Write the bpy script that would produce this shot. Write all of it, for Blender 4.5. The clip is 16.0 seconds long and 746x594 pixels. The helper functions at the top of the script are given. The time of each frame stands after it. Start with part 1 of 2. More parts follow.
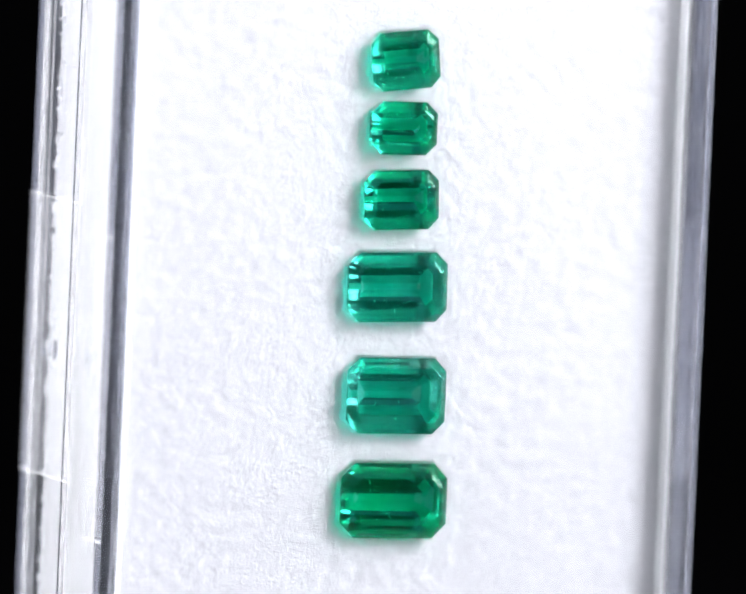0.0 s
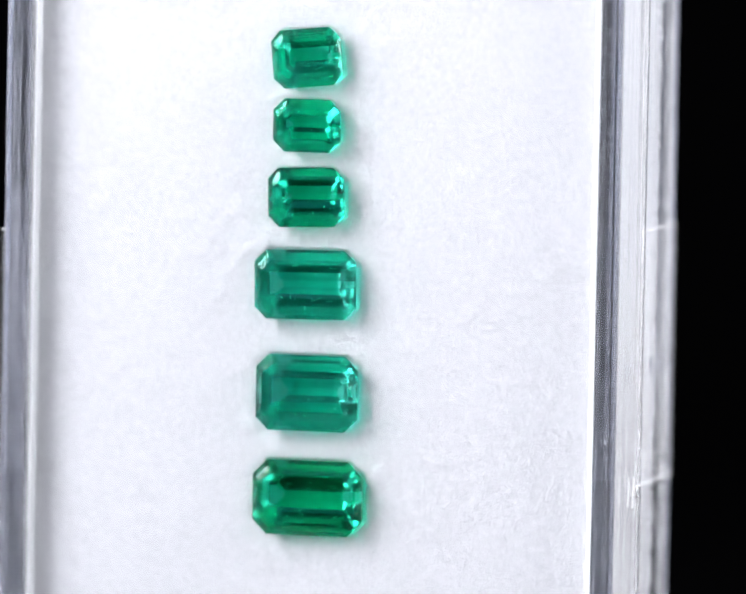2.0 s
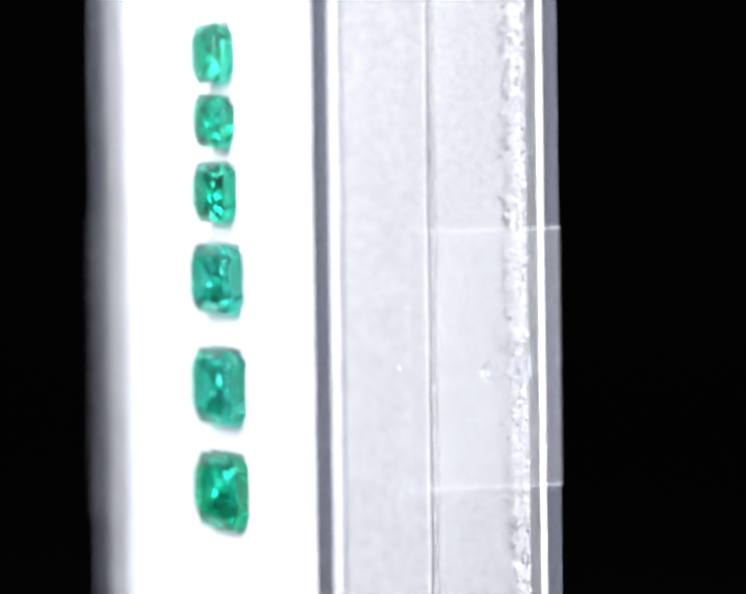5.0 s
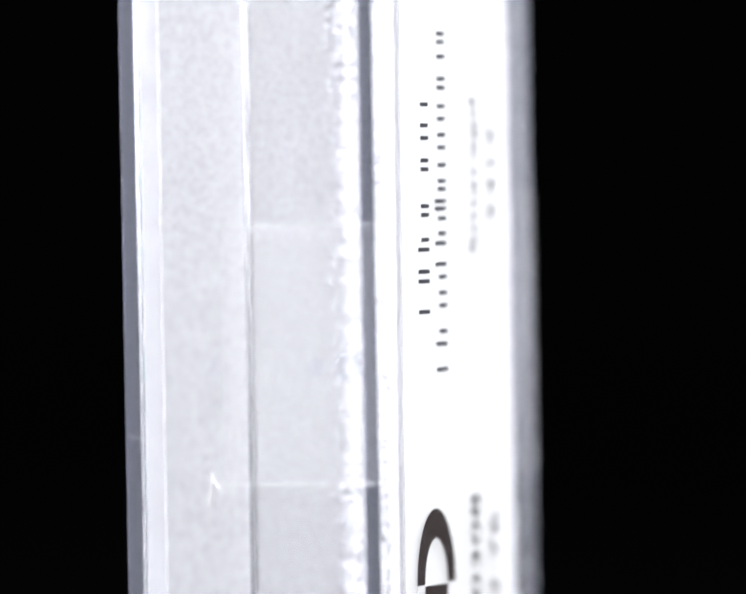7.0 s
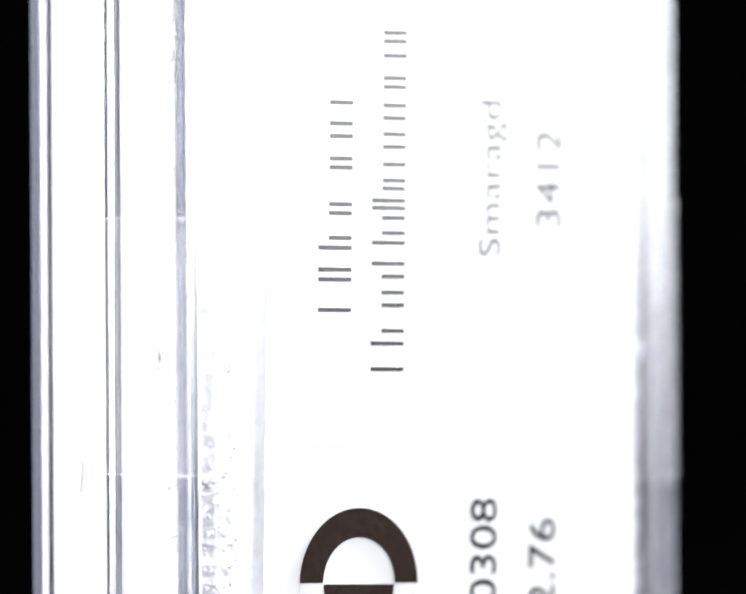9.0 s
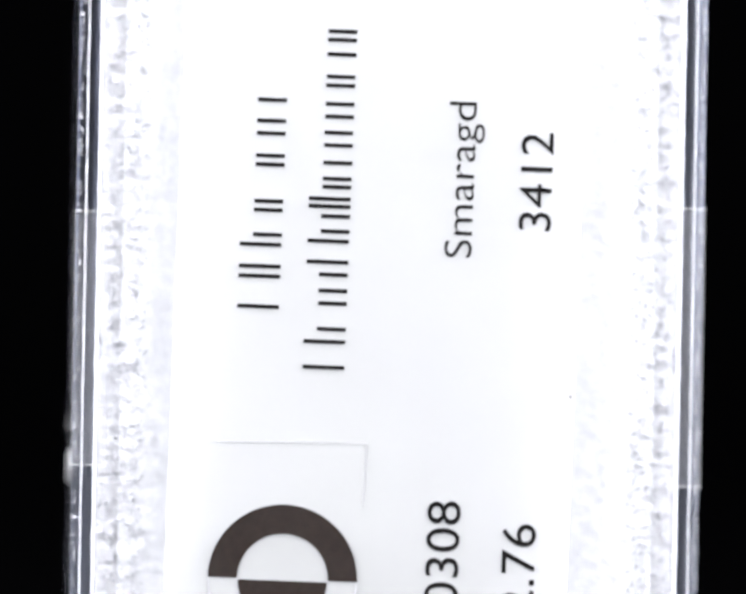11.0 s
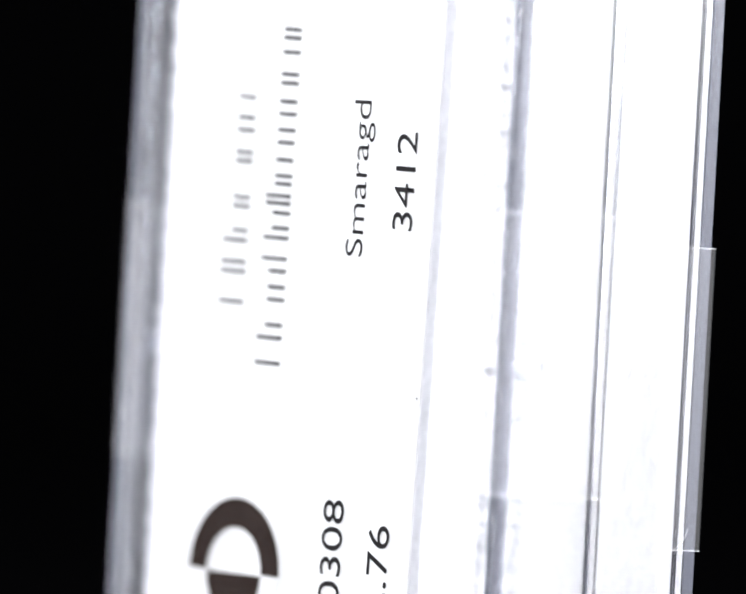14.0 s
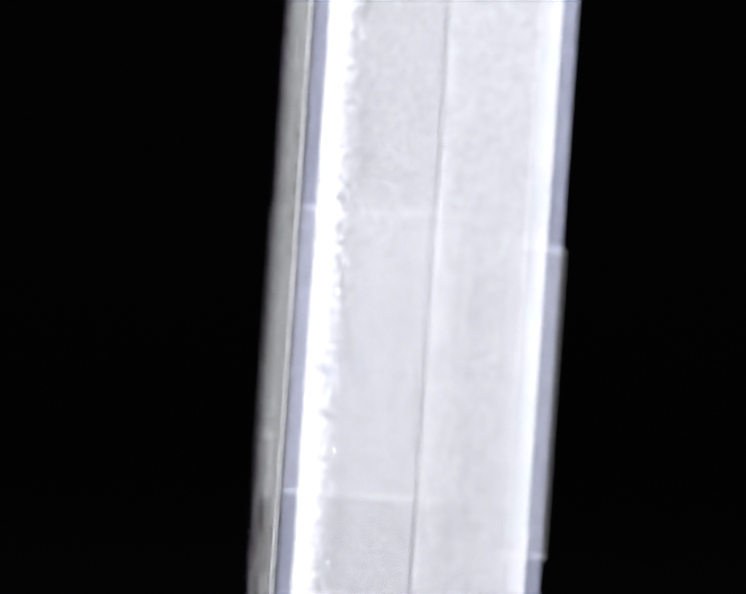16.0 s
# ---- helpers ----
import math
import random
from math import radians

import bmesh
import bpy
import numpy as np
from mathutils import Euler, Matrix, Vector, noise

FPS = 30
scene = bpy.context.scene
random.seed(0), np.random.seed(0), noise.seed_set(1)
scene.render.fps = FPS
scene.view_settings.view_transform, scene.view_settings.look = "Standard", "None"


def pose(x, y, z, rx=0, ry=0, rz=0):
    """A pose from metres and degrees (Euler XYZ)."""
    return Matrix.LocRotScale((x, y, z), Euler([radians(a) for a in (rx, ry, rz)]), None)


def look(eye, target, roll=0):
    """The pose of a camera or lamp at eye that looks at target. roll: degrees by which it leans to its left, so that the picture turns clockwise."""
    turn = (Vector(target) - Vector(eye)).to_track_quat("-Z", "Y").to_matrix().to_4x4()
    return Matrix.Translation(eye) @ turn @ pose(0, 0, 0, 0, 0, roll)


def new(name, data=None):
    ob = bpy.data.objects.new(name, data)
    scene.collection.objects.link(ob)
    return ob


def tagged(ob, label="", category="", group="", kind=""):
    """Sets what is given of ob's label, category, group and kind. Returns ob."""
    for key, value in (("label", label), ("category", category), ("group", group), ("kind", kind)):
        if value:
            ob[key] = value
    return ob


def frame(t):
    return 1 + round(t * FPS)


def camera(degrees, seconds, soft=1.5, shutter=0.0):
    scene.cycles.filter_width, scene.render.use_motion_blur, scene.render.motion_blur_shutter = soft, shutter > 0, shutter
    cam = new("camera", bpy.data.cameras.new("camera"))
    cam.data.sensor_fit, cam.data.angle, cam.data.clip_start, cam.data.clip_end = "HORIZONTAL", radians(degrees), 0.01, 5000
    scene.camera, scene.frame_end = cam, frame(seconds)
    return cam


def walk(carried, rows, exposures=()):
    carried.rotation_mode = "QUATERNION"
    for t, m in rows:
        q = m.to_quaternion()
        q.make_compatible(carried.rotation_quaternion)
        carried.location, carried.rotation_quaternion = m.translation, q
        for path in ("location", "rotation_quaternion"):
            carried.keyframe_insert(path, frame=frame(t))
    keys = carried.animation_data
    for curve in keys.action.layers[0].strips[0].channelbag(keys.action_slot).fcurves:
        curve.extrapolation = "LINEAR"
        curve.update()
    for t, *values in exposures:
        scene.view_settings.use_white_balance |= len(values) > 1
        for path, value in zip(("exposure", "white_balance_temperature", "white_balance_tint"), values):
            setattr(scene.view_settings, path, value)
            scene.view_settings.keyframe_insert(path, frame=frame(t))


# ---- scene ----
# ---- units and set-up: U is the scale of the box drawings (32.8 units to a millimetre) ----
U = 0.0305e-3
DIST = 25000 * U
HIGH = 0.0341                    # height of the box's middle mark above the table
SPAN_W, SPAN_T = 1311.0, 535.0   # box width and thickness in units
Z_LOW, Z_HIGH = -1100.0, 870.0   # box ends in units
PLATE, WALL = 30.0, 46.0         # acrylic: face plates and side walls

# ---- camera: stands still, long macro lens, slightly above the box ----
cam = camera(2 * math.degrees(math.atan(784 / 25000)), 16.0, soft=2.0)
CAM_POSE = (Matrix.Translation((0, 0, HIGH))
            @ (Matrix.Rotation(0.02498, 4, "Y") @ Matrix.Rotation(0.03786, 4, "X")).inverted()
            @ Matrix.Translation((10.2 * U, 0, 0)) @ pose(0, -DIST, 0, 90, 0, 0))
walk(cam, [(0, CAM_POSE), (16, CAM_POSE)])
cam.data.dof.use_dof = True
cam.data.dof.focus_distance = DIST - 330 * U
cam.data.dof.aperture_fstop = 17.0

# ---- light: two soft boxes beside the camera, dark room ----
world = bpy.data.worlds.new("world")
scene.world = world
world.use_nodes = True
world.node_tree.nodes["Background"].inputs[0].default_value = (0.9, 0.95, 1, 1)
world.node_tree.nodes["Background"].inputs[1].default_value = 0.002
scene.view_settings.exposure = 0.0


def softbox(azimuth, reach, width, height, base, power):
    """An upright soft box, hottest about its middle and dim at its foot; azimuth in degrees to the right of the camera, seen from the box."""
    data = bpy.data.lights.new("softbox", "AREA")
    data.shape, data.size, data.size_y, data.energy = "RECTANGLE", width, height, power
    data.color = (0.968, 0.976, 1.0)
    data.use_nodes = True
    n, l = data.node_tree.nodes, data.node_tree.links
    geo, split, fall, gain = n.new("ShaderNodeNewGeometry"), n.new("ShaderNodeSeparateXYZ"), n.new("ShaderNodeMapRange"), n["Emission"]
    fall.interpolation_type = "SMOOTHSTEP"
    fall.inputs["From Min"].default_value, fall.inputs["From Max"].default_value = base, base + 0.035
    fall.inputs["To Min"].default_value, fall.inputs["To Max"].default_value = 0.04, 1.0
    l.new(geo.outputs["Position"], split.inputs["Vector"])
    l.new(split.outputs["Z"], fall.inputs["Value"])
    core, product = n.new("ShaderNodeMapRange"), n.new("ShaderNodeMath")
    core.interpolation_type = "SMOOTHSTEP"
    away = n.new("ShaderNodeMath")
    away.operation, away.inputs[1].default_value = "SUBTRACT", base + 0.55 * height
    size = n.new("ShaderNodeMath")
    size.operation = "ABSOLUTE"
    l.new(split.outputs["Z"], away.inputs[0])
    l.new(away.outputs["Value"], size.inputs[0])
    l.new(size.outputs["Value"], core.inputs["Value"])
    core.inputs["From Min"].default_value, core.inputs["From Max"].default_value = 0.0, 0.3 * height
    core.inputs["To Min"].default_value, core.inputs["To Max"].default_value = 2.2, 0.55
    product.operation = "MULTIPLY"
    l.new(fall.outputs["Result"], product.inputs[0])
    l.new(core.outputs["Result"], product.inputs[1])
    l.new(product.outputs["Value"], gain.inputs["Strength"])
    a = radians(azimuth)
    z = base + height / 2
    ob = new("softbox_light", data)
    ob.matrix_world = look((reach * math.sin(a), -reach * math.cos(a), z), (0, 0, z))
    return ob


for side in (-70, 70):
    softbox(side, 0.36, 0.18, 0.50, 0.030, 5.2)


# ---- materials ----
def material(name, **values):
    m = bpy.data.materials.new(name)
    m.use_nodes = True
    b = m.node_tree.nodes["Principled BSDF"]
    for key, v in values.items():
        b.inputs[key.replace("_", " ")].default_value = v
    return m, m.node_tree.nodes, m.node_tree.links, b


def texture(nodes, links, scale, detail=4.0, rough=0.6, kind="ShaderNodeTexNoise"):
    co = nodes.new("ShaderNodeTexCoord")
    n = nodes.new(kind)
    n.inputs["Scale"].default_value = scale
    if kind == "ShaderNodeTexNoise":
        n.inputs["Detail"].default_value, n.inputs["Roughness"].default_value = detail, rough
    links.new(co.outputs["Object"], n.inputs["Vector"])
    return n


def ramp(nodes, links, source, stops):
    r = nodes.new("ShaderNodeValToRGB")
    r.color_ramp.elements[0].position, r.color_ramp.elements[0].color = stops[0][0], (*stops[0][1], 1)
    r.color_ramp.elements[1].position, r.color_ramp.elements[1].color = stops[1][0], (*stops[1][1], 1)
    links.new(source, r.inputs["Fac"])
    return r


def bump(nodes, links, source, bsdf, strength, distance):
    b = nodes.new("ShaderNodeBump")
    b.inputs["Strength"].default_value, b.inputs["Distance"].default_value = strength, distance
    links.new(source, b.inputs["Height"])
    links.new(b.outputs["Normal"], bsdf.inputs["Normal"])


def streaks(n, l, across, along, detail=3.0):
    """Noise drawn out along the box, as moulding and polishing leave it."""
    co, mp, t = n.new("ShaderNodeTexCoord"), n.new("ShaderNodeMapping"), n.new("ShaderNodeTexNoise")
    mp.inputs["Scale"].default_value = (across, across, along)
    t.inputs["Scale"].default_value, t.inputs["Detail"].default_value = 1.0, detail
    l.new(co.outputs["Object"], mp.inputs["Vector"])
    l.new(mp.outputs["Vector"], t.inputs["Vector"])
    return t


def make_acrylic():
    m, n, l, b = material("clear_acrylic", Base_Color=(0.945, 0.955, 1.0, 1), Roughness=0.0, IOR=1.49,
                          Transmission_Weight=1.0)
    t = streaks(n, l, 900.0, 40.0)
    bump(n, l, t.outputs["Fac"], b, 0.06, 0.0002)
    return m


def make_tape():
    """A film so thin that light goes straight through it, but for its shine."""
    m, n, l, b = material("clear_tape", Base_Color=(0.9, 0.9, 0.92, 1), Roughness=0.06, IOR=1.45)
    t = texture(n, l, 500.0, 3.0)
    bump(n, l, t.outputs["Fac"], b, 0.03, 0.0002)
    clear, mix = n.new("ShaderNodeBsdfTransparent"), n.new("ShaderNodeMixShader")
    mix.inputs["Fac"].default_value = 0.95
    l.new(b.outputs["BSDF"], mix.inputs[1])
    l.new(clear.outputs["BSDF"], mix.inputs[2])
    l.new(mix.outputs["Shader"], n["Material Output"].inputs["Surface"])
    return m


def make_foam(name, low, high, scale, strength, gloss, grain=5.0):
    m, n, l, b = material(name, Roughness=gloss, IOR=1.45)
    t = texture(n, l, scale, 5.0, 0.65)
    c = ramp(n, l, t.outputs["Fac"], ((0.3, low), (0.7, high)))
    l.new(c.outputs["Color"], b.inputs["Base Color"])
    f = texture(n, l, scale * grain, 4.0, 0.7)
    bump(n, l, f.outputs["Fac"], b, strength, 0.0002)
    return m


def make_emerald(name, deep, bright, clarity, open_share):
    """Green glass that also lets some light straight through, so that its shadow is green; cloudy with fine inclusions."""
    m, n, l, b = material(name, Roughness=0.0, IOR=1.58, Transmission_Weight=1.0)
    t = texture(n, l, 420.0, 4.0, 0.6)
    c = ramp(n, l, t.outputs["Fac"], ((0.3, deep), (0.72, bright)))
    l.new(c.outputs["Color"], b.inputs["Base Color"])
    v = streaks(n, l, 1800.0, 1800.0, 4.0)
    n["Mapping"].inputs["Scale"].default_value = (420.0, 1800.0, 1800.0)
    bump(n, l, v.outputs["Fac"], b, clarity, 0.0002)
    clear, mix = n.new("ShaderNodeBsdfTransparent"), n.new("ShaderNodeMixShader")
    l.new(c.outputs["Color"], clear.inputs["Color"])
    mix.inputs["Fac"].default_value = open_share
    l.new(b.outputs["BSDF"], mix.inputs[1])
    l.new(clear.outputs["BSDF"], mix.inputs[2])
    l.new(mix.outputs["Shader"], n["Material Output"].inputs["Surface"])
    return m


def make_sawn():
    m, n, l, b = material("sawn_acrylic_edge", Base_Color=(0.68, 0.71, 0.88, 1), Roughness=0.25, IOR=1.49, Transmission_Weight=0.8)
    t = streaks(n, l, 1500.0, 120.0)
    bump(n, l, t.outputs["Fac"], b, 0.15, 0.0002)
    return m


def make_wall():
    """The moulded side walls: clear acrylic with a thin streaky haze of scratches and dust, which also stands in for
    pale reflections.
    """
    m = make_acrylic()
    m.name = "hazy_acrylic"
    n, l = m.node_tree.nodes, m.node_tree.links
    t = streaks(n, l, 260.0, 14.0, 4.0)
    amount, haze, mix = n.new("ShaderNodeMapRange"), n.new("ShaderNodeBsdfDiffuse"), n.new("ShaderNodeMixShader")
    amount.inputs["From Min"].default_value, amount.inputs["From Max"].default_value = 0.47, 0.72
    amount.inputs["To Min"].default_value, amount.inputs["To Max"].default_value = 0.002, 0.034
    # pale blue-grey painted in to lift the walls' dark bands
    haze.inputs["Color"].default_value = (0.78, 0.82, 0.92, 1)
    l.new(t.outputs["Fac"], amount.inputs["Value"])
    l.new(amount.outputs["Result"], mix.inputs["Fac"])
    l.new(n["Principled BSDF"].outputs["BSDF"], mix.inputs[1])
    l.new(haze.outputs["BSDF"], mix.inputs[2])
    l.new(mix.outputs["Shader"], n["Material Output"].inputs["Surface"])
    return m


ACRYLIC, TAPE, SAWN, HAZY = make_acrylic(), make_tape(), make_sawn(), make_wall()
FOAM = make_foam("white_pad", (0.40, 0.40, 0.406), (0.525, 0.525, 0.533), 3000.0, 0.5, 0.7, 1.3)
# one foam in two tones: back painted brighter, sides darker, for the lighting
BACK_LIT = make_foam("foam_back_lit", (0.53, 0.528, 0.525), (0.66, 0.658, 0.655), 1500.0, 0.5, 0.6, 3.0)
CRUMB_DIM = make_foam("crumbly_foam_dim", (0.30, 0.298, 0.295), (0.40, 0.397, 0.393), 2200.0, 0.4, 0.6)
SKIN = make_foam("label_paper", (0.94, 0.942, 0.94), (0.97, 0.972, 0.97), 120.0, 0.02, 0.06)
INK = make_foam("black_ink", (0.012, 0.011, 0.011), (0.02, 0.018, 0.018), 300.0, 0.03, 0.06)
BROWN = make_foam("brown_ink", (0.022, 0.013, 0.010), (0.035, 0.022, 0.018), 1600.0, 0.9, 0.10)
BROWN.node_tree.nodes["Principled BSDF"].inputs["Specular IOR Level"].default_value = 0.22
HAIR = make_foam("grey_hairline", (0.55, 0.55, 0.58), (0.65, 0.65, 0.68), 300.0, 0.02, 0.4)
SUGAR, _, _, _ = material("foam_chip", Base_Color=(0.93, 0.93, 0.94, 1), Roughness=0.06, IOR=1.5, Transmission_Weight=0.55)
PAPER_NODES, PAPER_LINKS = SKIN.node_tree.nodes, SKIN.node_tree.links
PAPER_CLEAR, PAPER_MIX = PAPER_NODES.new("ShaderNodeBsdfTransparent"), PAPER_NODES.new("ShaderNodeMixShader")
PAPER_MIX.inputs["Fac"].default_value = 0.58     # thin paper, part of the light comes through
PAPER_LINKS.new(PAPER_NODES["Principled BSDF"].outputs["BSDF"], PAPER_MIX.inputs[1])
PAPER_LINKS.new(PAPER_CLEAR.outputs["BSDF"], PAPER_MIX.inputs[2])
PAPER_LINKS.new(PAPER_MIX.outputs["Shader"], PAPER_NODES["Material Output"].inputs["Surface"])
VEIL = make_foam("thin_white_paper", (0.48, 0.48, 0.48), (0.54, 0.54, 0.54), 400.0, 0.05, 0.7)
VEIL_NODES, VEIL_LINKS = VEIL.node_tree.nodes, VEIL.node_tree.links
VEIL_GLOW, VEIL_MIX = VEIL_NODES.new("ShaderNodeBsdfTransparent"), VEIL_NODES.new("ShaderNodeMixShader")
VEIL_MIX.inputs["Fac"].default_value = 0.25
VEIL_LINKS.new(VEIL_NODES["Principled BSDF"].outputs["BSDF"], VEIL_MIX.inputs[1])
VEIL_LINKS.new(VEIL_GLOW.outputs["BSDF"], VEIL_MIX.inputs[2])
VEIL_LINKS.new(VEIL_MIX.outputs["Shader"], VEIL_NODES["Material Output"].inputs["Surface"])
PAINT = make_foam("grey_wall_paint", (0.36, 0.375, 0.44), (0.42, 0.435, 0.50), 6.0, 0.05, 0.8)
VELVET = make_foam("black_velvet", (0.0006, 0.0006, 0.0007), (0.0012, 0.0012, 0.0014), 900.0, 0.2, 1.0)
VELVET.node_tree.nodes["Principled BSDF"].inputs["Specular IOR Level"].default_value = 0.0


# ---- mesh helpers ----
def part(name, bm, mat, parent=None, label=""):
    """One mesh object of bm, drawn in units, under a thing."""
    me = bpy.data.meshes.new(name)
    bmesh.ops.scale(bm, vec=(U, U, U), verts=bm.verts)
    bm.to_mesh(me)
    bm.free()
    me.materials.append(mat)
    ob = new(name, me)
    ob.parent = parent
    return tagged(ob, label)


def box_mesh(x0, x1, y0, y1, z0, z1, edge=0.0, segments=2):
    bm = bmesh.new()
    bmesh.ops.create_cube(bm, size=1)
    bmesh.ops.scale(bm, vec=(x1 - x0, y1 - y0, z1 - z0), verts=bm.verts)
    bmesh.ops.translate(bm, vec=((x0 + x1) / 2, (y0 + y1) / 2, (z0 + z1) / 2), verts=bm.verts)
    if edge:
        bmesh.ops.bevel(bm, geom=bm.edges[:], offset=edge, segments=segments, affect="EDGES", profile=0.5)
    return bm


def frame_mesh(y_a, y_b, edge=4.0):
    """The four acrylic walls between two planes, as one ring."""
    X, xi = SPAN_W / 2, SPAN_W / 2 - WALL
    rows = [(X, y_a, Z_LOW, Z_HIGH), (X, y_b, Z_LOW, Z_HIGH),
            (xi, y_b, Z_LOW + WALL, Z_HIGH - WALL), (xi, y_a, Z_LOW + WALL, Z_HIGH - WALL)]
    bm = bmesh.new()
    rings = []
    for x, y, a, b in rows:
        rings.append([bm.verts.new(p) for p in ((-x, y, a), (x, y, a), (x, y, b), (-x, y, b))])
    for p, q in zip(rings, rings[1:] + rings[:1]):
        for i in range(4):
            bm.faces.new((p[i], p[(i + 1) % 4], q[(i + 1) % 4], q[i]))
    bmesh.ops.recalc_face_normals(bm, faces=bm.faces)
    bmesh.ops.bevel(bm, geom=bm.edges[:], offset=edge, segments=2, affect="EDGES", profile=0.5)
    return bm


def grid_block(xs, ys, zs, shape):
    """A block whose six faces are grids over xs, ys, zs; shape(x, y, z) moves every point."""
    verts, index, faces = [], {}, []

    def at(i, j, k):
        key = (i, j, k)
        if key not in index:
            index[key] = len(verts)
            verts.append(shape(xs[i], ys[j], zs[k]))
        return index[key]

    nx, ny, nz = len(xs) - 1, len(ys) - 1, len(zs) - 1
    for j in (0, ny):
        for i in range(nx):
            for k in range(nz):
                faces.append((at(i, j, k), at(i + 1, j, k), at(i + 1, j, k + 1), at(i, j, k + 1)))
    for i in (0, nx):
        for j in range(ny):
            for k in range(nz):
                faces.append((at(i, j, k), at(i, j + 1, k), at(i, j + 1, k + 1), at(i, j, k + 1)))
    for k in (0, nz):
        for i in range(nx):
            for j in range(ny):
                faces.append((at(i, j, k), at(i + 1, j, k), at(i + 1, j + 1, k), at(i, j + 1, k)))
    me = bpy.data.meshes.new("block")
    me.from_pydata(verts, [], faces)
    bm = bmesh.new()
    bm.from_mesh(me)
    bpy.data.meshes.remove(me)
    bmesh.ops.recalc_face_normals(bm, faces=bm.faces)
    return bm


def steps(a, b, size):
    n = max(2, round((b - a) / size))
    return [a + (b - a) * i / n for i in range(n + 1)]


# ---- setting: black table and dark room, out of view ----
def room():
    tagged(part("floor", box_mesh(-24000, 24000, -28000, 21000, -300, 0), VELVET), "black velvet table top", "floor", kind="structure")
    tagged(part("backdrop", box_mesh(-3200, 3200, 19000, 19200, 0, 8000), VELVET), "black cloth backdrop", "backdrop", kind="structure")
    for name, x0, x1, y0, y1 in (("wall_back", -24000, 24000, 21000, 21300), ("wall_front", -24000, 24000, -28300, -28000),
                                 ("wall_left", -24300, -24000, -28000, 21000), ("wall_right", 24000, 24300, -28000, 21000)):
        tagged(part(name, box_mesh(x0, x1, y0, y1, 0, 24000), PAINT), "plain grey wall", "wall", kind="structure")
    tagged(part("ceiling", box_mesh(-24000, 24000, -28000, 21000, 24000, 24300), PAINT), "plain grey ceiling", "ceiling", kind="structure")


room()

# ---- the stones: middle x and z, length, width, corner cut, turn, colour ----
SHEET = -198.0     # the pad's face
TABLE_Y = -236.3   # the stones' tables, just under the lid


STONES = [
    dict(x=-19, z=519, l=149, w=122, cut=22, turn=6, mat=0, steps=2, label="small rounded green emerald with a cloudy corner, on the white pad"),
    dict(x=-16, z=378, l=145, w=111, cut=24, turn=0, mat=1, steps=2, label="small bright green step-cut emerald, on the white pad"),
    dict(x=-15, z=229, l=164, w=124, cut=23, turn=2, mat=1, steps=2, label="deep green rectangular step-cut emerald, on the white pad"),
    dict(x=-14, z=47, l=218, w=145, cut=25, turn=1, mat=2, steps=2, label="large pale bluish-green emerald-cut stone, on the white pad"),
    dict(x=-7, z=-179, l=218, w=159, cut=27, turn=0, mat=2, steps=1, label="large bluish-green emerald with a broad flat table, on the white pad"),
    dict(x=-2, z=-398, l=235, w=157, cut=31, turn=0, mat=3, steps=2, label="largest deep green octagonal emerald, on the white pad"),
]
GREENS = [make_emerald("emerald_cloudy", (0.012, 0.96, 0.62), (0.12, 1.0, 0.76), 0.05, 0.10),
          make_emerald("emerald_vivid", (0.006, 0.95, 0.58), (0.07, 1.0, 0.71), 0.02, 0.06),
          make_emerald("emerald_bluish", (0.04, 1.0, 0.73), (0.20, 1.0, 0.83), 0.025, 0.09),
          make_emerald("emerald_deep", (0.006, 0.93, 0.53), (0.07, 1.0, 0.67), 0.02, 0.06)]
FLECK, _, _, _ = material("pale_inclusion", Base_Color=(0.35, 0.75, 0.58, 1), Roughness=0.3)


# the steps below the girdle: inset and depth as shares of the width
PAVILION = [(0.0, 0.015), (0.06, 0.15), (0.14, 0.275), (0.23, 0.385), (0.34, 0.49), (0.46, 0.575)]


def outline(a, b, c):
    """Eight corners of a rectangle 2a by 2b with its corners cut by c, in the x-z plane."""
    c = max(0.5, min(c, a - 0.5, b - 0.5))
    return [(a, -b + c), (a, b - c), (a - c, b), (-a + c, b), (-a, b - c), (-a, -b + c), (-a + c, -b), (a - c, -b)]


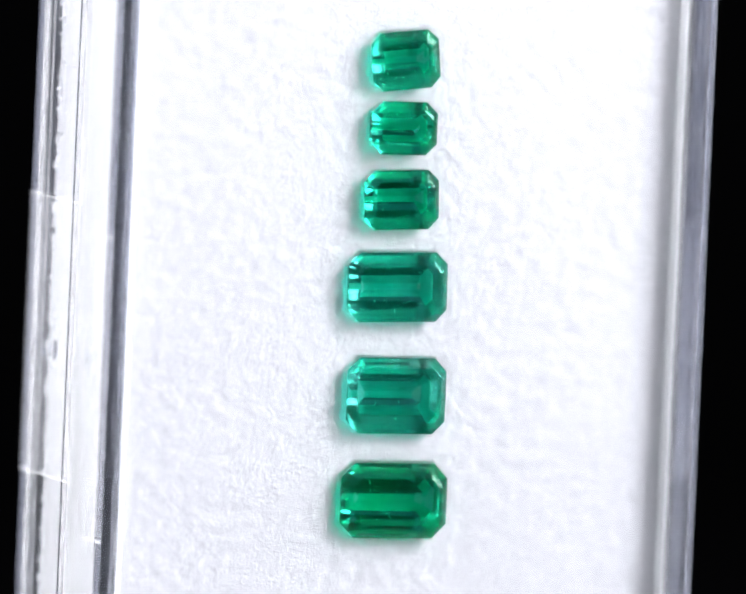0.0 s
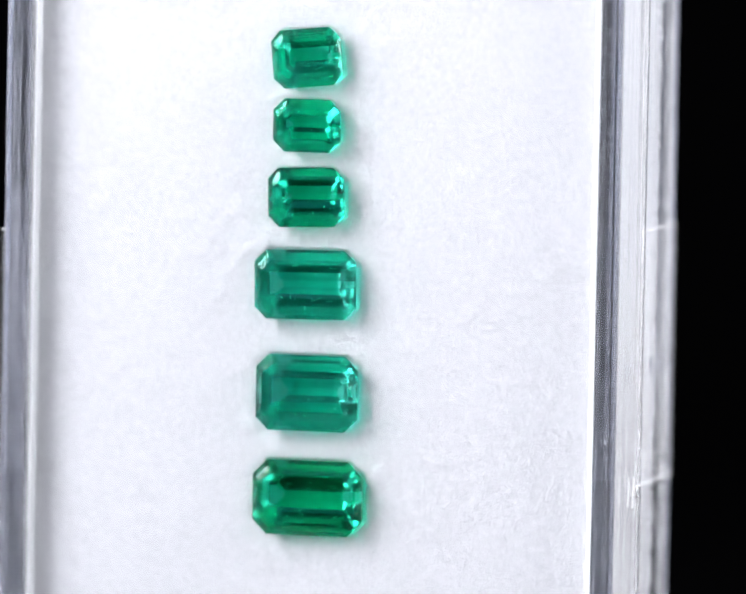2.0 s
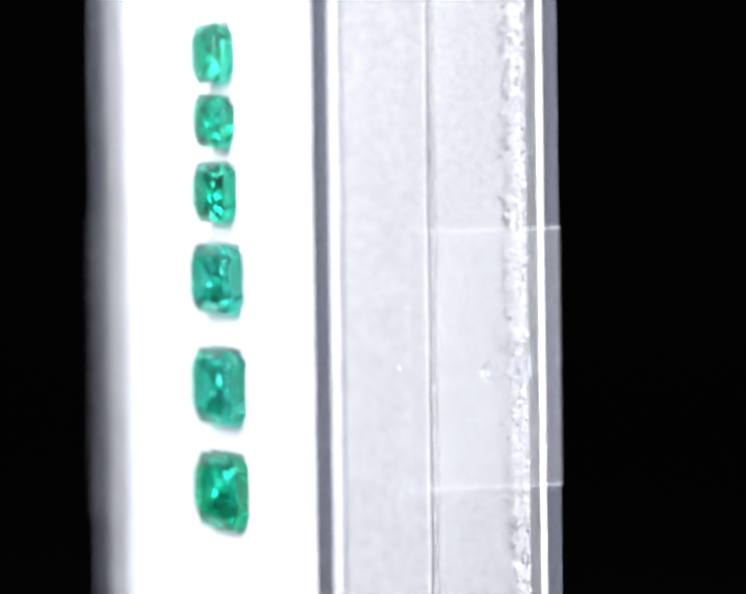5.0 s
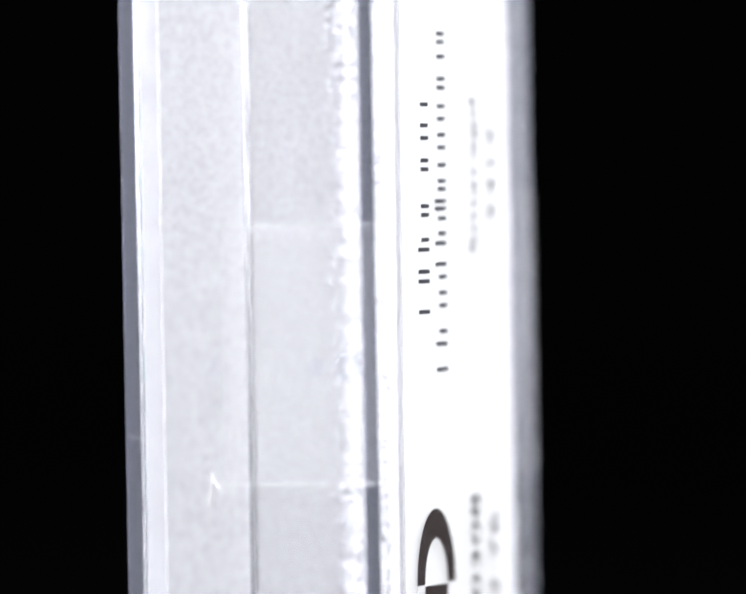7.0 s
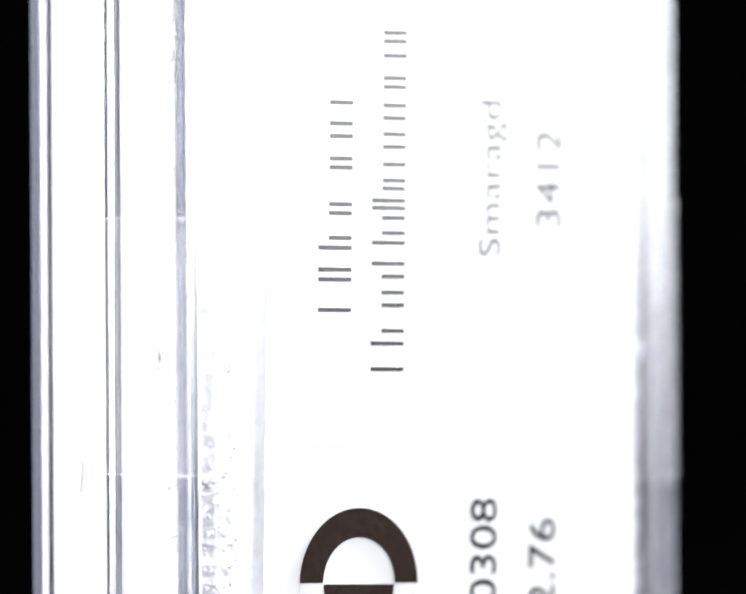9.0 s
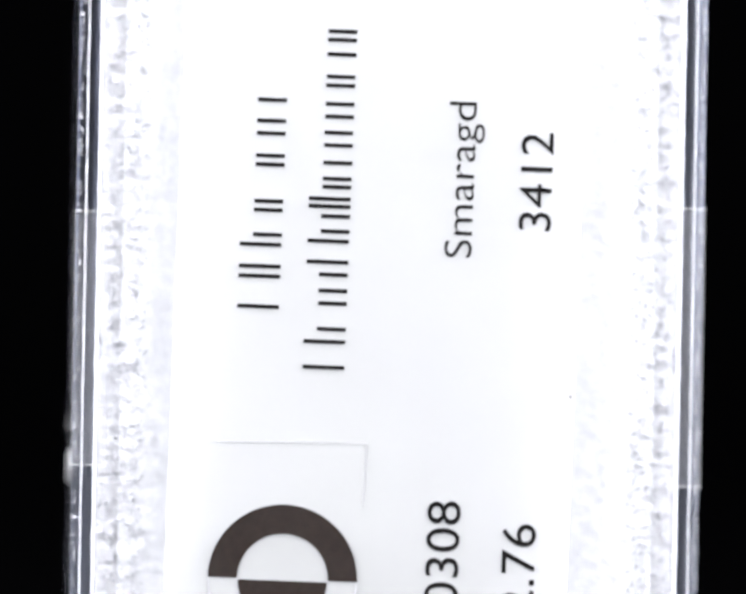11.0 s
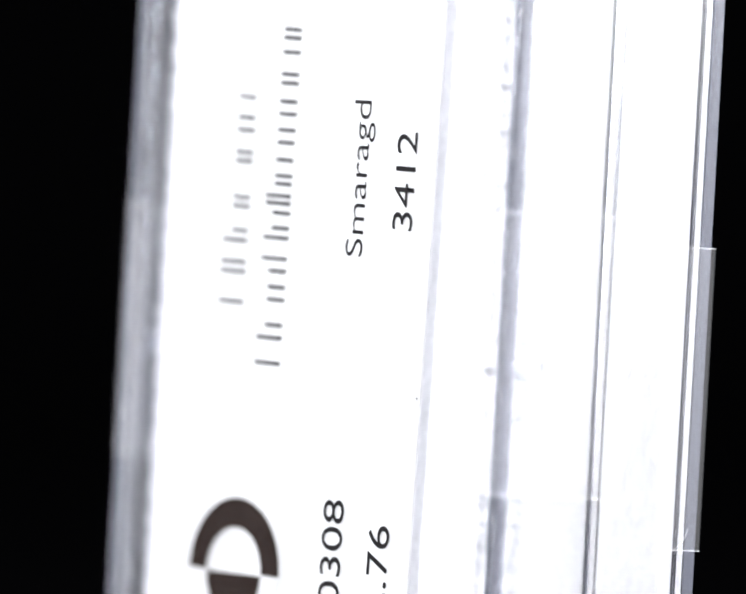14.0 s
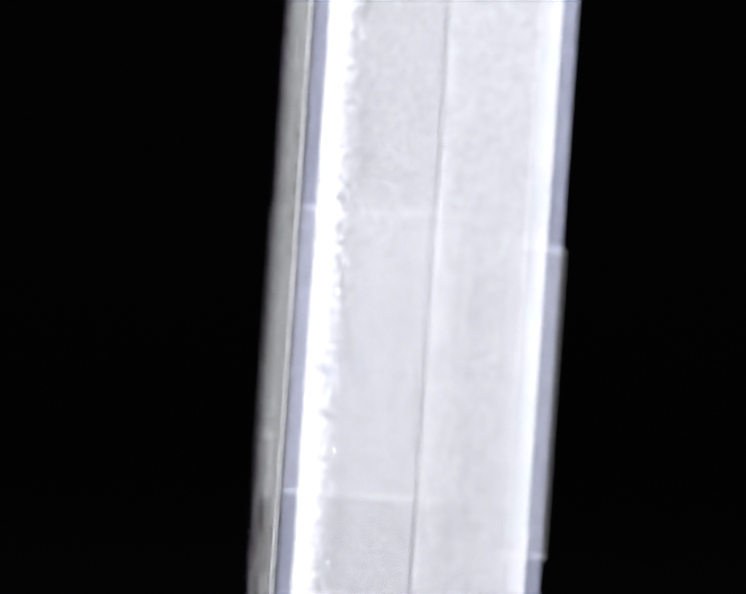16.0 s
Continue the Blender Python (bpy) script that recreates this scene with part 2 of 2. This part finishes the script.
def emerald_mesh(l, w, cut, crown_steps, seed):
    """A step cut: table towards -y, the girdle at y = 0, the keel at +y; each stone a little uneven, as cut by hand."""
    a, b = l / 2, w / 2
    rng = random.Random(seed)
    if crown_steps == 1:
        crown = [(0.13 * w, -0.10), (0.0, -0.012)]
    else:
        crown = [(0.18 * w, -0.115), (0.125 * w, -0.097), (0.06 * w, -0.06), (0.0, -0.012)]
    levels = crown + [(i * w, y) for i, y in PAVILION]
    bm = bmesh.new()
    rings = []
    for inset, y in levels:
        below = y > 0.02
        dx, dz = (rng.uniform(-0.03, 0.03) * w, rng.uniform(-0.02, 0.02) * w) if below else (0, 0)
        rings.append([bm.verts.new((x + dx, y * w, z + dz)) for x, z in outline(a - inset * (0.66 if below else 0.8), b - inset, cut - 0.35 * inset)])
    for p, q in zip(rings, rings[1:]):
        for i in range(8):
            bm.faces.new((p[i], p[(i + 1) % 8], q[(i + 1) % 8], q[i]))
    bm.faces.new(rings[0])
    bm.faces.new(rings[-1])
    bmesh.ops.recalc_face_normals(bm, faces=bm.faces)
    bmesh.ops.bevel(bm, geom=bm.edges[:], offset=0.9, segments=1, affect="EDGES", profile=0.5)
    return bm


def girdle_y(s):
    return TABLE_Y + (0.10 if s["steps"] == 1 else 0.115) * s["w"]


def belly(s, inset):
    """How far the stone reaches below its girdle, at that inset from its outline."""
    w, last = s["w"], PAVILION[0]
    for i, y in PAVILION[1:]:
        if inset < i * w:
            return w * (last[1] + (y - last[1]) * (inset / w - last[0]) / (i - last[0]))
        last = (i, y)
    return PAVILION[-1][1] * w


def pit(x, z):
    """How deep the pad is pressed in under the stones, at x, z."""
    deep = 0.0
    for s in STONES:
        u, v = x - s["x"], z - s["z"]
        t = radians(s["turn"])
        u, v = abs(u * math.cos(t) + v * math.sin(t)), abs(v * math.cos(t) - u * math.sin(t))
        d = min(s["l"] / 2 - u, s["w"] / 2 - v, (s["l"] / 2 + s["w"] / 2 - s["cut"] - u - v) * 0.71)
        if d > -20:
            deep = max(deep, 2.0 * (1 + d / 20) if d < 0 else 2.0)
        if d > -4:
            deep = max(deep, girdle_y(s) - SHEET + belly(s, d + 7) + 7)
    return deep


def shards(bm, at, size, rng):
    """One small angular chip."""
    r = bmesh.ops.create_icosphere(bm, subdivisions=1, radius=1.0)
    turn = Euler([rng.uniform(0, 6.3) for _ in range(3)]).to_matrix()
    grow = Vector([size * rng.uniform(0.35, 1.0) for _ in range(3)])
    for v in r["verts"]:
        v.co = turn @ (v.co * grow) + Vector(at)


def emerald(s):
    ob = part("emerald", emerald_mesh(s["l"], s["w"], s["cut"], s["steps"], int(s["z"])), GREENS[s["mat"]])
    tagged(ob, s["label"], "gemstone", "row of emeralds")
    rng = random.Random(int(s["l"] * 7 + s["w"]))
    bm = bmesh.new()
    for _ in range(34 if s["mat"] == 0 else 22):
        x = rng.uniform(-0.33, 0.33) * s["l"]
        z = rng.uniform(-0.3, 0.3) * s["w"]
        shards(bm, (x, rng.uniform(-0.05, 0.12) * s["w"], z), rng.uniform(0.5, 1.8), rng)
    for _ in range(9):
        a = Vector((rng.uniform(-0.3, 0.3) * s["l"], rng.uniform(-0.04, 0.1) * s["w"], rng.uniform(-0.28, 0.28) * s["w"]))
        lean = rng.uniform(-0.5, 0.5)
        for k in range(rng.randint(5, 10)):
            shards(bm, a + Vector((k * 2.1 * math.cos(lean), rng.uniform(-1, 1), k * 2.1 * math.sin(lean))), rng.uniform(0.4, 1.0), rng)
    tagged(part("inclusions", bm, FLECK, ob, "tiny pale flecks inside the stone"), kind="stuff")
    return ob


# ---- the box ----
def fuzz(y, z, seed, scale):
    return noise.noise((y * scale, z * scale, seed)) + 0.5 * noise.noise((y * scale * 2.7, z * scale * 2.7, seed + 9))


def front_pad():
    X = SPAN_W / 2 - WALL - 3

    def shape(x, y, z):
        side = abs(x) > X - 0.5
        if y < SHEET + 0.5:
            y += pit(x, z) + 1.4 * fuzz(x, z, 3, 0.034)
        if side:
            x -= math.copysign(2.0 + 0.7 * fuzz(y, z, 5, 0.1), x)
        return (x, y, z)

    xs = [-X] + steps(-X + 8, -160, 9) + steps(-154, 148, 5) + steps(156, X - 8, 9) + [X]
    bm = grid_block(xs, steps(SHEET, -9, 9), steps(Z_LOW + WALL + 4, -500, 9) + steps(-494, 602, 5) + steps(610, Z_HIGH - WALL - 4, 9), shape)
    pad = part("front_pad", bm, FOAM)
    tagged(pad, "soft white foam pad with pressed hollows under the emeralds", "foam pad")
    pad.data.materials.append(CRUMB_DIM)
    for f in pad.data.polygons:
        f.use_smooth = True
        # shade put into the colour: side faces take the darker foam
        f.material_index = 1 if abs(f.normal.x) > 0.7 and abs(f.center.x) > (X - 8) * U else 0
    for side in (-1, 1):
        x0, x1 = sorted((side * (X - 10), side * (X - 5)))
        part("paper_rim", box_mesh(x0, x1, SHEET - 37, SHEET + 12, Z_LOW + WALL + 6, Z_HIGH - WALL - 6, 1.0, 1), VEIL, pad, "thin white paper edge standing round the pad")
    dust = bmesh.new()
    shards(dust, (166, SHEET - 1.5, 428), 2.4, random.Random(8))
    shards(dust, (-395, SHEET - 1.0, 262), 1.4, random.Random(9))
    part("specks", dust, INK, pad, "tiny dark specks of dust")
    lint = bmesh.new()
    rng = random.Random(21)
    for _ in range(90):
        shards(lint, (rng.uniform(-520, 530), SHEET - 1.0, rng.uniform(-620, 640)), rng.uniform(0.8, 2.2), rng)
    tagged(part("lint", lint, SUGAR, pad, "fine white lint on the pad"), kind="stuff")
    return pad


ROUND = 125.0       # how far the torn back corners of the back pad are rounded off


def corner_drop(d, z, seed):
    """How far the torn corner falls off at a distance d from the pad's side."""
    rag = 1.0 + 0.30 * noise.noise((z * 0.045, 3, seed)) + 0.15 * noise.noise((z * 0.15, 8, seed)) + 0.05 * noise.noise((z * 0.4, 5, seed))
    k = min(1.0, max(0.0, (ROUND - d) / ROUND))
    return ROUND * 0.66 * (1 - math.sqrt(1 - k * k * 0.98)) * rag


def back_pad():
    X = SPAN_W / 2 - WALL - 4
    Y0, Y1 = -4.0, 236.0

    def shape(x, y, z):
        side = math.copysign(1, x)
        drop = corner_drop(X - abs(x), z, side) + 1.5 + 1.5 * fuzz(x, z, 21, 0.06)
        y = Y0 + (y - Y0) * (Y1 - Y0 - drop) / (Y1 - Y0)
        if abs(x) > X - 0.5:
            x -= side * (8 + 1.8 * fuzz(y, z, 15, 0.16))
        return (x, y, z)

    xs = steps(-X, -430, 6) + steps(-400, 400, 40) + steps(430, X, 6)
    bm = grid_block(xs, steps(Y0, Y1, 7), steps(Z_LOW + WALL + 4, Z_HIGH - WALL - 4, 7), shape)
    pad = part("back_pad", bm, CRUMB_DIM, None)
    pad.data.materials.append(BACK_LIT)
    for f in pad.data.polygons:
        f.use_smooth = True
        f.material_index = 1 if f.normal.y > 0.25 and abs(f.center.x) < (X - 48) * U else 0   # light and shade in the colour: brighter back, dimmer sides and torn corners
    tagged(pad, "coarse crumbly white foam pad with torn sparkling edges", "foam pad")
    for side in (-1, 1):
        crumbs(pad, side)
    return pad


def crumbs(parent, side):
    """Sugar-like crumbs of foam: a thick crust on the torn back corner, fewer over the cut side."""
    rng = random.Random(4 + side)
    X = SPAN_W / 2 - WALL - 4
    verts, faces = [], []
    for n in range(7600):
        z = rng.uniform(Z_LOW + WALL + 10, Z_HIGH - WALL - 10)
        if n < 5600:
            d = 0.8 * ROUND * rng.random() ** 1.6
            out = 15 * rng.random() ** 1.6
            y = 234 - corner_drop(d, z, side) + 0.75 * out
            at = Vector((side * min(X - 5, X - 7 - d + 0.6 * out), min(y, 231), z))
            size = rng.uniform(1.6, 4.6) if rng.random() < 0.8 else rng.uniform(4.6, 8.0)
        else:
            at = Vector((side * (X - 8 - rng.uniform(-1.5, 2)), 8 + 180 * rng.random() ** 0.6, z - 260 * rng.random() ** 2))
            at.z = max(at.z, Z_LOW + WALL + 10)
            size = rng.uniform(1.0, 3.6)
        turn = Euler([rng.uniform(0, 6.3) for _ in range(3)]).to_matrix()
        k = len(verts)
        for p in ((1, 0, 0), (-1, 0, 0), (0, 1, 0), (0, -1, 0), (0, 0, 1), (0, 0, -1)):
            verts.append(turn @ (Vector(p) * size * rng.uniform(0.5, 1.1)) + at)
        for f in ((0, 2, 4), (2, 1, 4), (1, 3, 4), (3, 0, 4), (2, 0, 5), (1, 2, 5), (3, 1, 5), (0, 3, 5)):
            faces.append([k + i for i in f])
    me = bpy.data.meshes.new("chips")
    me.from_pydata(verts, [], faces)
    bm = bmesh.new()
    bm.from_mesh(me)
    bpy.data.meshes.remove(me)
    return tagged(part("foam_crumbs", bm, SUGAR, parent, "glittering loose crumbs of torn foam"), kind="stuff")


LEAN = radians(1.15)


def on_label(u, v, y):
    """A point of the label (u to its right, v up) in the box's space."""
    return (-(u * math.cos(LEAN) + v * math.sin(LEAN)), y, -u * math.sin(LEAN) + v * math.cos(LEAN))


def slab(points, y0, y1):
    """A flat piece of label print from its outline in label space."""
    bm = bmesh.new()
    low = [bm.verts.new(on_label(u, v, y0)) for u, v in points]
    top = [bm.verts.new(on_label(u, v, y1)) for u, v in points]
    bm.faces.new(low)
    bm.faces.new(top)
    n = len(points)
    for i in range(n):
        bm.faces.new((low[i], low[(i + 1) % n], top[(i + 1) % n], top[i]))
    bmesh.ops.recalc_face_normals(bm, faces=bm.faces)
    return bm


INK_Y = (272.1, 272.9)


def printed(text, foot, start, end, cap, parent, weight=-0.006):
    """A printed word that reads upwards: foot is its base line, start to end its length, cap the height of its capitals."""
    curve = bpy.data.curves.new("word", "FONT")
    curve.body = text
    curve.offset = weight
    probe = new("word", curve)
    bpy.context.view_layer.update()
    me = bpy.data.meshes.new_from_object(probe.evaluated_get(bpy.context.evaluated_depsgraph_get()))
    bpy.data.objects.remove(probe)
    bm = bmesh.new()
    bm.from_mesh(me)
    bpy.data.meshes.remove(me)
    x0, x1 = min(v.co.x for v in bm.verts), max(v.co.x for v in bm.verts)
    y1 = max(v.co.y for v in bm.verts)
    for v in bm.verts:
        along = start + (v.co.x - x0) / (x1 - x0) * (end - start)
        v.co = on_label(foot - v.co.y / y1 * cap, along, INK_Y[1])
    return part("printed_word", bm, INK, parent, "thin black printed characters")


def bar(foot, height, start, end, parent):
    """Two thin upright bars in place of one letter."""
    w = 4.2
    for m in (start + w, end - w):
        part("printed_bar", slab([(foot - height, m - w), (foot, m - w), (foot, m + w), (foot - height, m + w)], *INK_Y), INK, parent)


def arc(cu, cv, r0, r1, a0, a1, n=28):
    pts = [(cu + r1 * math.cos(a0 + (a1 - a0) * i / n), cv + r1 * math.sin(a0 + (a1 - a0) * i / n)) for i in range(n + 1)]
    if r0 > 0:
        pts += [(cu + r0 * math.cos(a1 + (a0 - a1) * i / n), cv + r0 * math.sin(a1 + (a0 - a1) * i / n)) for i in range(n + 1)]
    return pts


def back_label(parent):
    paper = part("label_sticker", slab([(-448, -840), (396, -840), (396, 760), (-448, 760)], 268.2, 272.0), SKIN, parent,
                 "glossy white printed sticker")
    printed("Smaragd", 168, 88, 413, 57, paper)
    printed("3412", 331, 150, 355, 67, paper, -0.001)
    printed("0308", 166, -640, -421, 69, paper, -0.001)
    printed("2.76", 325, -650, -463, 70, paper, -0.001)
    tall, low = 87, 60
    for a, b, h in ((-34, 38, tall), (50, 104, tall), (116, 176, low), (186, 271, low), (281, 336, low), (354, 406, low)):
        bar(-229, h, a, b, paper)
    for a, b, h in ((-156, -94, tall), (-76, -14, low), (4, 46, low), (64, 116, tall), (128, 168, low), (180, 204, tall),
                    (221, 246, low), (271, 316, low), (334, 376, low), (394, 441, low), (451, 506, low), (528, 554, low)):
        bar(-88, h, a, b, paper)
    part("logo_ring", slab(arc(-200, -597, 95, 156, 0, math.pi), *INK_Y), BROWN, paper, "dark brown printed half ring")
    part("logo_disc", slab(arc(-200, -600, 0, 93, math.pi, 2 * math.pi), *INK_Y), BROWN, paper, "dark brown printed half disc")
    part("logo_outline", slab(arc(-200, -600, 153, 156, math.pi, 2 * math.pi), *INK_Y), HAIR, paper)
    part("hairline", slab([(-348, -316), (-33, -308), (-33, -306.4), (-348, -314.4)], *INK_Y), HAIR, paper)
    part("hairline", slab([(-36, -310), (-34.4, -310), (-36.6, -437), (-38.2, -437)], *INK_Y), HAIR, paper)
    part("speck", slab([(384, -196), (388, -197), (389, -192), (385, -190)], *INK_Y), INK, paper, "tiny dark speck")
    return paper


def acrylic(name, bm, parent, label="", mat=None):
    ob = part(name, bm, mat or ACRYLIC, parent, label)
    ob.visible_shadow = False      # clear panes let the light in
    return ob


def bead_mesh(x, y, r, seed):
    """A thin uneven line of glue along the height of the box."""
    bm, rings = bmesh.new(), []
    for z in steps(Z_LOW + WALL + 6, Z_HIGH - WALL - 6, 12):
        k = r * (1 + 0.5 * noise.noise((z * 0.03, seed, 2)))
        dx = 0.8 * noise.noise((z * 0.012, seed, 7))
        rings.append([bm.verts.new((x + dx + k * math.cos(a * 1.0472), y + 0.5 * k * math.sin(a * 1.0472), z)) for a in range(6)])
    for a, b in zip(rings, rings[1:]):
        for i in range(6):
            bm.faces.new((a[i], a[(i + 1) % 6], b[(i + 1) % 6], b[i]))
    bm.faces.new(rings[0])
    bm.faces.new(rings[-1])
    bmesh.ops.recalc_face_normals(bm, faces=bm.faces)
    return bm


def gem_box():
    root = tagged(new("gem_box"), "clear acrylic gem box with white foam pads and a printed sticker", "display box")
    T = SPAN_T / 2
    for name, y0, y1, ya, yb, what in (("lid", -T, -T + PLATE, -T + PLATE + 0.8, -6.5, "lid"), ("base", T - PLATE, T, -4.0, T - PLATE - 0.8, "base")):
        plate = acrylic(name, box_mesh(-SPAN_W / 2, SPAN_W / 2, y0, y1, Z_LOW, Z_HIGH, 2.0, 2), root, "clear acrylic plate with frosted sawn edges")
        plate.data.materials.append(SAWN)
        for f in plate.data.polygons:
            f.material_index = 0 if abs(f.normal.y) > 0.8 else 1
        acrylic("side_wall", frame_mesh(ya, yb), plate, "clear acrylic walls of the " + what, HAZY)
    back_label(root)
    for side in (-1, 1):
        for x, y, r, seed in ((SPAN_W / 2 - WALL, 234.5, 2.4, 1), (SPAN_W / 2 - WALL - 1.5, 208, 1.5, 2), (SPAN_W / 2 - 20, 237.1, 1.6, 3)):
            acrylic("glue_bead", bead_mesh(side * x, y, r, seed), plate, "fine white line of dried glue", SUGAR)
        rng = random.Random(60 + side)
        bm = bmesh.new()
        for _ in range(240):
            shards(bm, (side * (SPAN_W / 2 - rng.uniform(4, 11)), 237.1, rng.uniform(-640, 660)), rng.uniform(1.0, 3.2), rng)
        tagged(acrylic("glue_bubbles", bm, plate, "tiny bubbles in the glued seam", SUGAR), kind="stuff")
    X = SPAN_W / 2
    for side, y0, y1, z0, z1 in ((1, -60, 264, -362, 168), (-1, -70, 264, -385, 196), (-1, -276, -150, -486, 142)):
        x0, x1 = sorted((side * (X + 0.4), side * (X + 4.0)))
        strip = acrylic("tape", box_mesh(x0, x1, y0, y1, z0, z1, 0.8, 1), root, "strip of clear sticky tape", TAPE)
        for z in (z0, z1):
            wave = [(y0 + (y1 - y0) * i / 24, z + 2.5 * noise.noise((i * 0.7, z, side))) for i in range(25)]
            bm = bmesh.new()
            rows = [[bm.verts.new((side * x, y, v + h)) for y, v in wave] for x, h in ((X + 0.6, -0.7), (X + 4.3, -0.7), (X + 4.3, 0.7), (X + 0.6, 0.7))]
            for a, b in zip(rows, rows[1:] + rows[:1]):
                for i in range(24):
                    bm.faces.new((a[i], a[i + 1], b[i + 1], b[i]))
            bmesh.ops.recalc_face_normals(bm, faces=bm.faces)
            acrylic("cut_edge", bm, strip, "ragged white cut end of the tape", SUGAR)
        if y1 > 250:
            x0, x1 = sorted((side * (X - 74), side * (X + 3)))
            acrylic("tape_fold", box_mesh(x0, x1, T + 0.4, T + 3.2, z0, z1, 0.8, 1), strip, mat=TAPE)
            for z in (z0, z1):
                acrylic("cut_edge", box_mesh(x0, x1, T + 0.6, T + 3.5, z - 0.7, z + 0.7), strip, mat=SUGAR)
    for side in (-1, 1):
        for y in (-85, 128):
            bm = bmesh.new()
            bmesh.ops.create_uvsphere(bm, u_segments=20, v_segments=12, radius=1.0)
            bmesh.ops.scale(bm, verts=bm.verts, vec=(3.4, 17, 20))
            bmesh.ops.translate(bm, verts=bm.verts, vec=(side * (X - WALL - 4.2), y, -124))
            acrylic("catch", bm, root, "small round moulded catch")
        bm = bmesh.new()
        for y, z, sx, sy, sz in ((190, -122, 7, 24, 27), (213, -118, 5, 8, 25), (180, -146, 4, 9, 8)):
            r = bmesh.ops.create_uvsphere(bm, u_segments=20, v_segments=12, radius=1.0)
            for v in r["verts"]:
                lump = 1 + 0.18 * noise.noise(v.co * 2.1 + Vector((y, z, side)))
                v.co = Vector((v.co.x * sx * lump + side * (X - WALL - 8), v.co.y * sy * lump + y, v.co.z * sz * lump + z))
        acrylic("glue_blob", bm, root, "clear blob of glue in the corner")
    return root


def fibre(parent, side, bends, r):
    """A fine pale hair clinging to the outside of the box, bent at the given y, z."""
    bm, rings = bmesh.new(), []
    for k, (a, b) in enumerate(zip(bends, bends[1:])):
        for i in range(7):
            f = i / 7 if k < len(bends) - 2 else i / 6
            y, z = a[0] + (b[0] - a[0]) * f, a[1] + (b[1] - a[1]) * f
            y += 2.5 * math.sin(3.1 * f) * (-1) ** k
            rings.append([bm.verts.new((side * (SPAN_W / 2 + 5 + r * math.cos(t)), y + r * math.sin(t), z + 0.4 * r * math.sin(t + 1))) for t in (0, 1.57, 3.14, 4.71)])
    for a, b in zip(rings, rings[1:]):
        for i in range(4):
            bm.faces.new((a[i], a[(i + 1) % 4], b[(i + 1) % 4], b[i]))
    return part("fibre", bm, SUGAR, parent, "fine pale hair")


BOX = gem_box()
PADS = [front_pad(), back_pad()]
fibre(BOX, 1, [(-94, -402), (-87, -338), (-64, -380), (-44, -384)], 1.7)
fibre(BOX, 1, [(250, -370), (205, -352), (170, -330)], 0.8)
fibre(BOX, 1, [(-190, -290), (-226, -268), (-262, -262)], 0.8)
fibre(BOX, -1, [(-190, -500), (-226, -470), (-240, -440)], 0.8)
GEMS = [emerald(s) for s in STONES]


# ---- the turn: the box stands a little askew on a turning table ----
SEAT = Matrix.Rotation(0.00502, 4, "Y") @ Matrix.Rotation(0.04232, 4, "X") @ Matrix.Translation((-38.3 * U, -88.8 * U, 0))


def turned(t):
    s = t / 16
    degrees = -20.128 + 272.729 * s + 40.872 * s ** 2 - 26.115 * s ** 3
    return Matrix.Translation((0, 0, HIGH)) @ Matrix.Rotation(-radians(degrees), 4, "Z") @ SEAT


def motions():
    times = [i * 0.2 for i in range(81)]
    for ob in [BOX] + PADS:
        walk(ob, [(t, turned(t)) for t in times])
    for s, ob in zip(STONES, GEMS):
        place = Matrix.Translation((s["x"] * U, girdle_y(s) * U, s["z"] * U)) @ Matrix.Rotation(-radians(s["turn"]), 4, "Y")
        walk(ob, [(t, turned(t) @ place) for t in times])


motions()
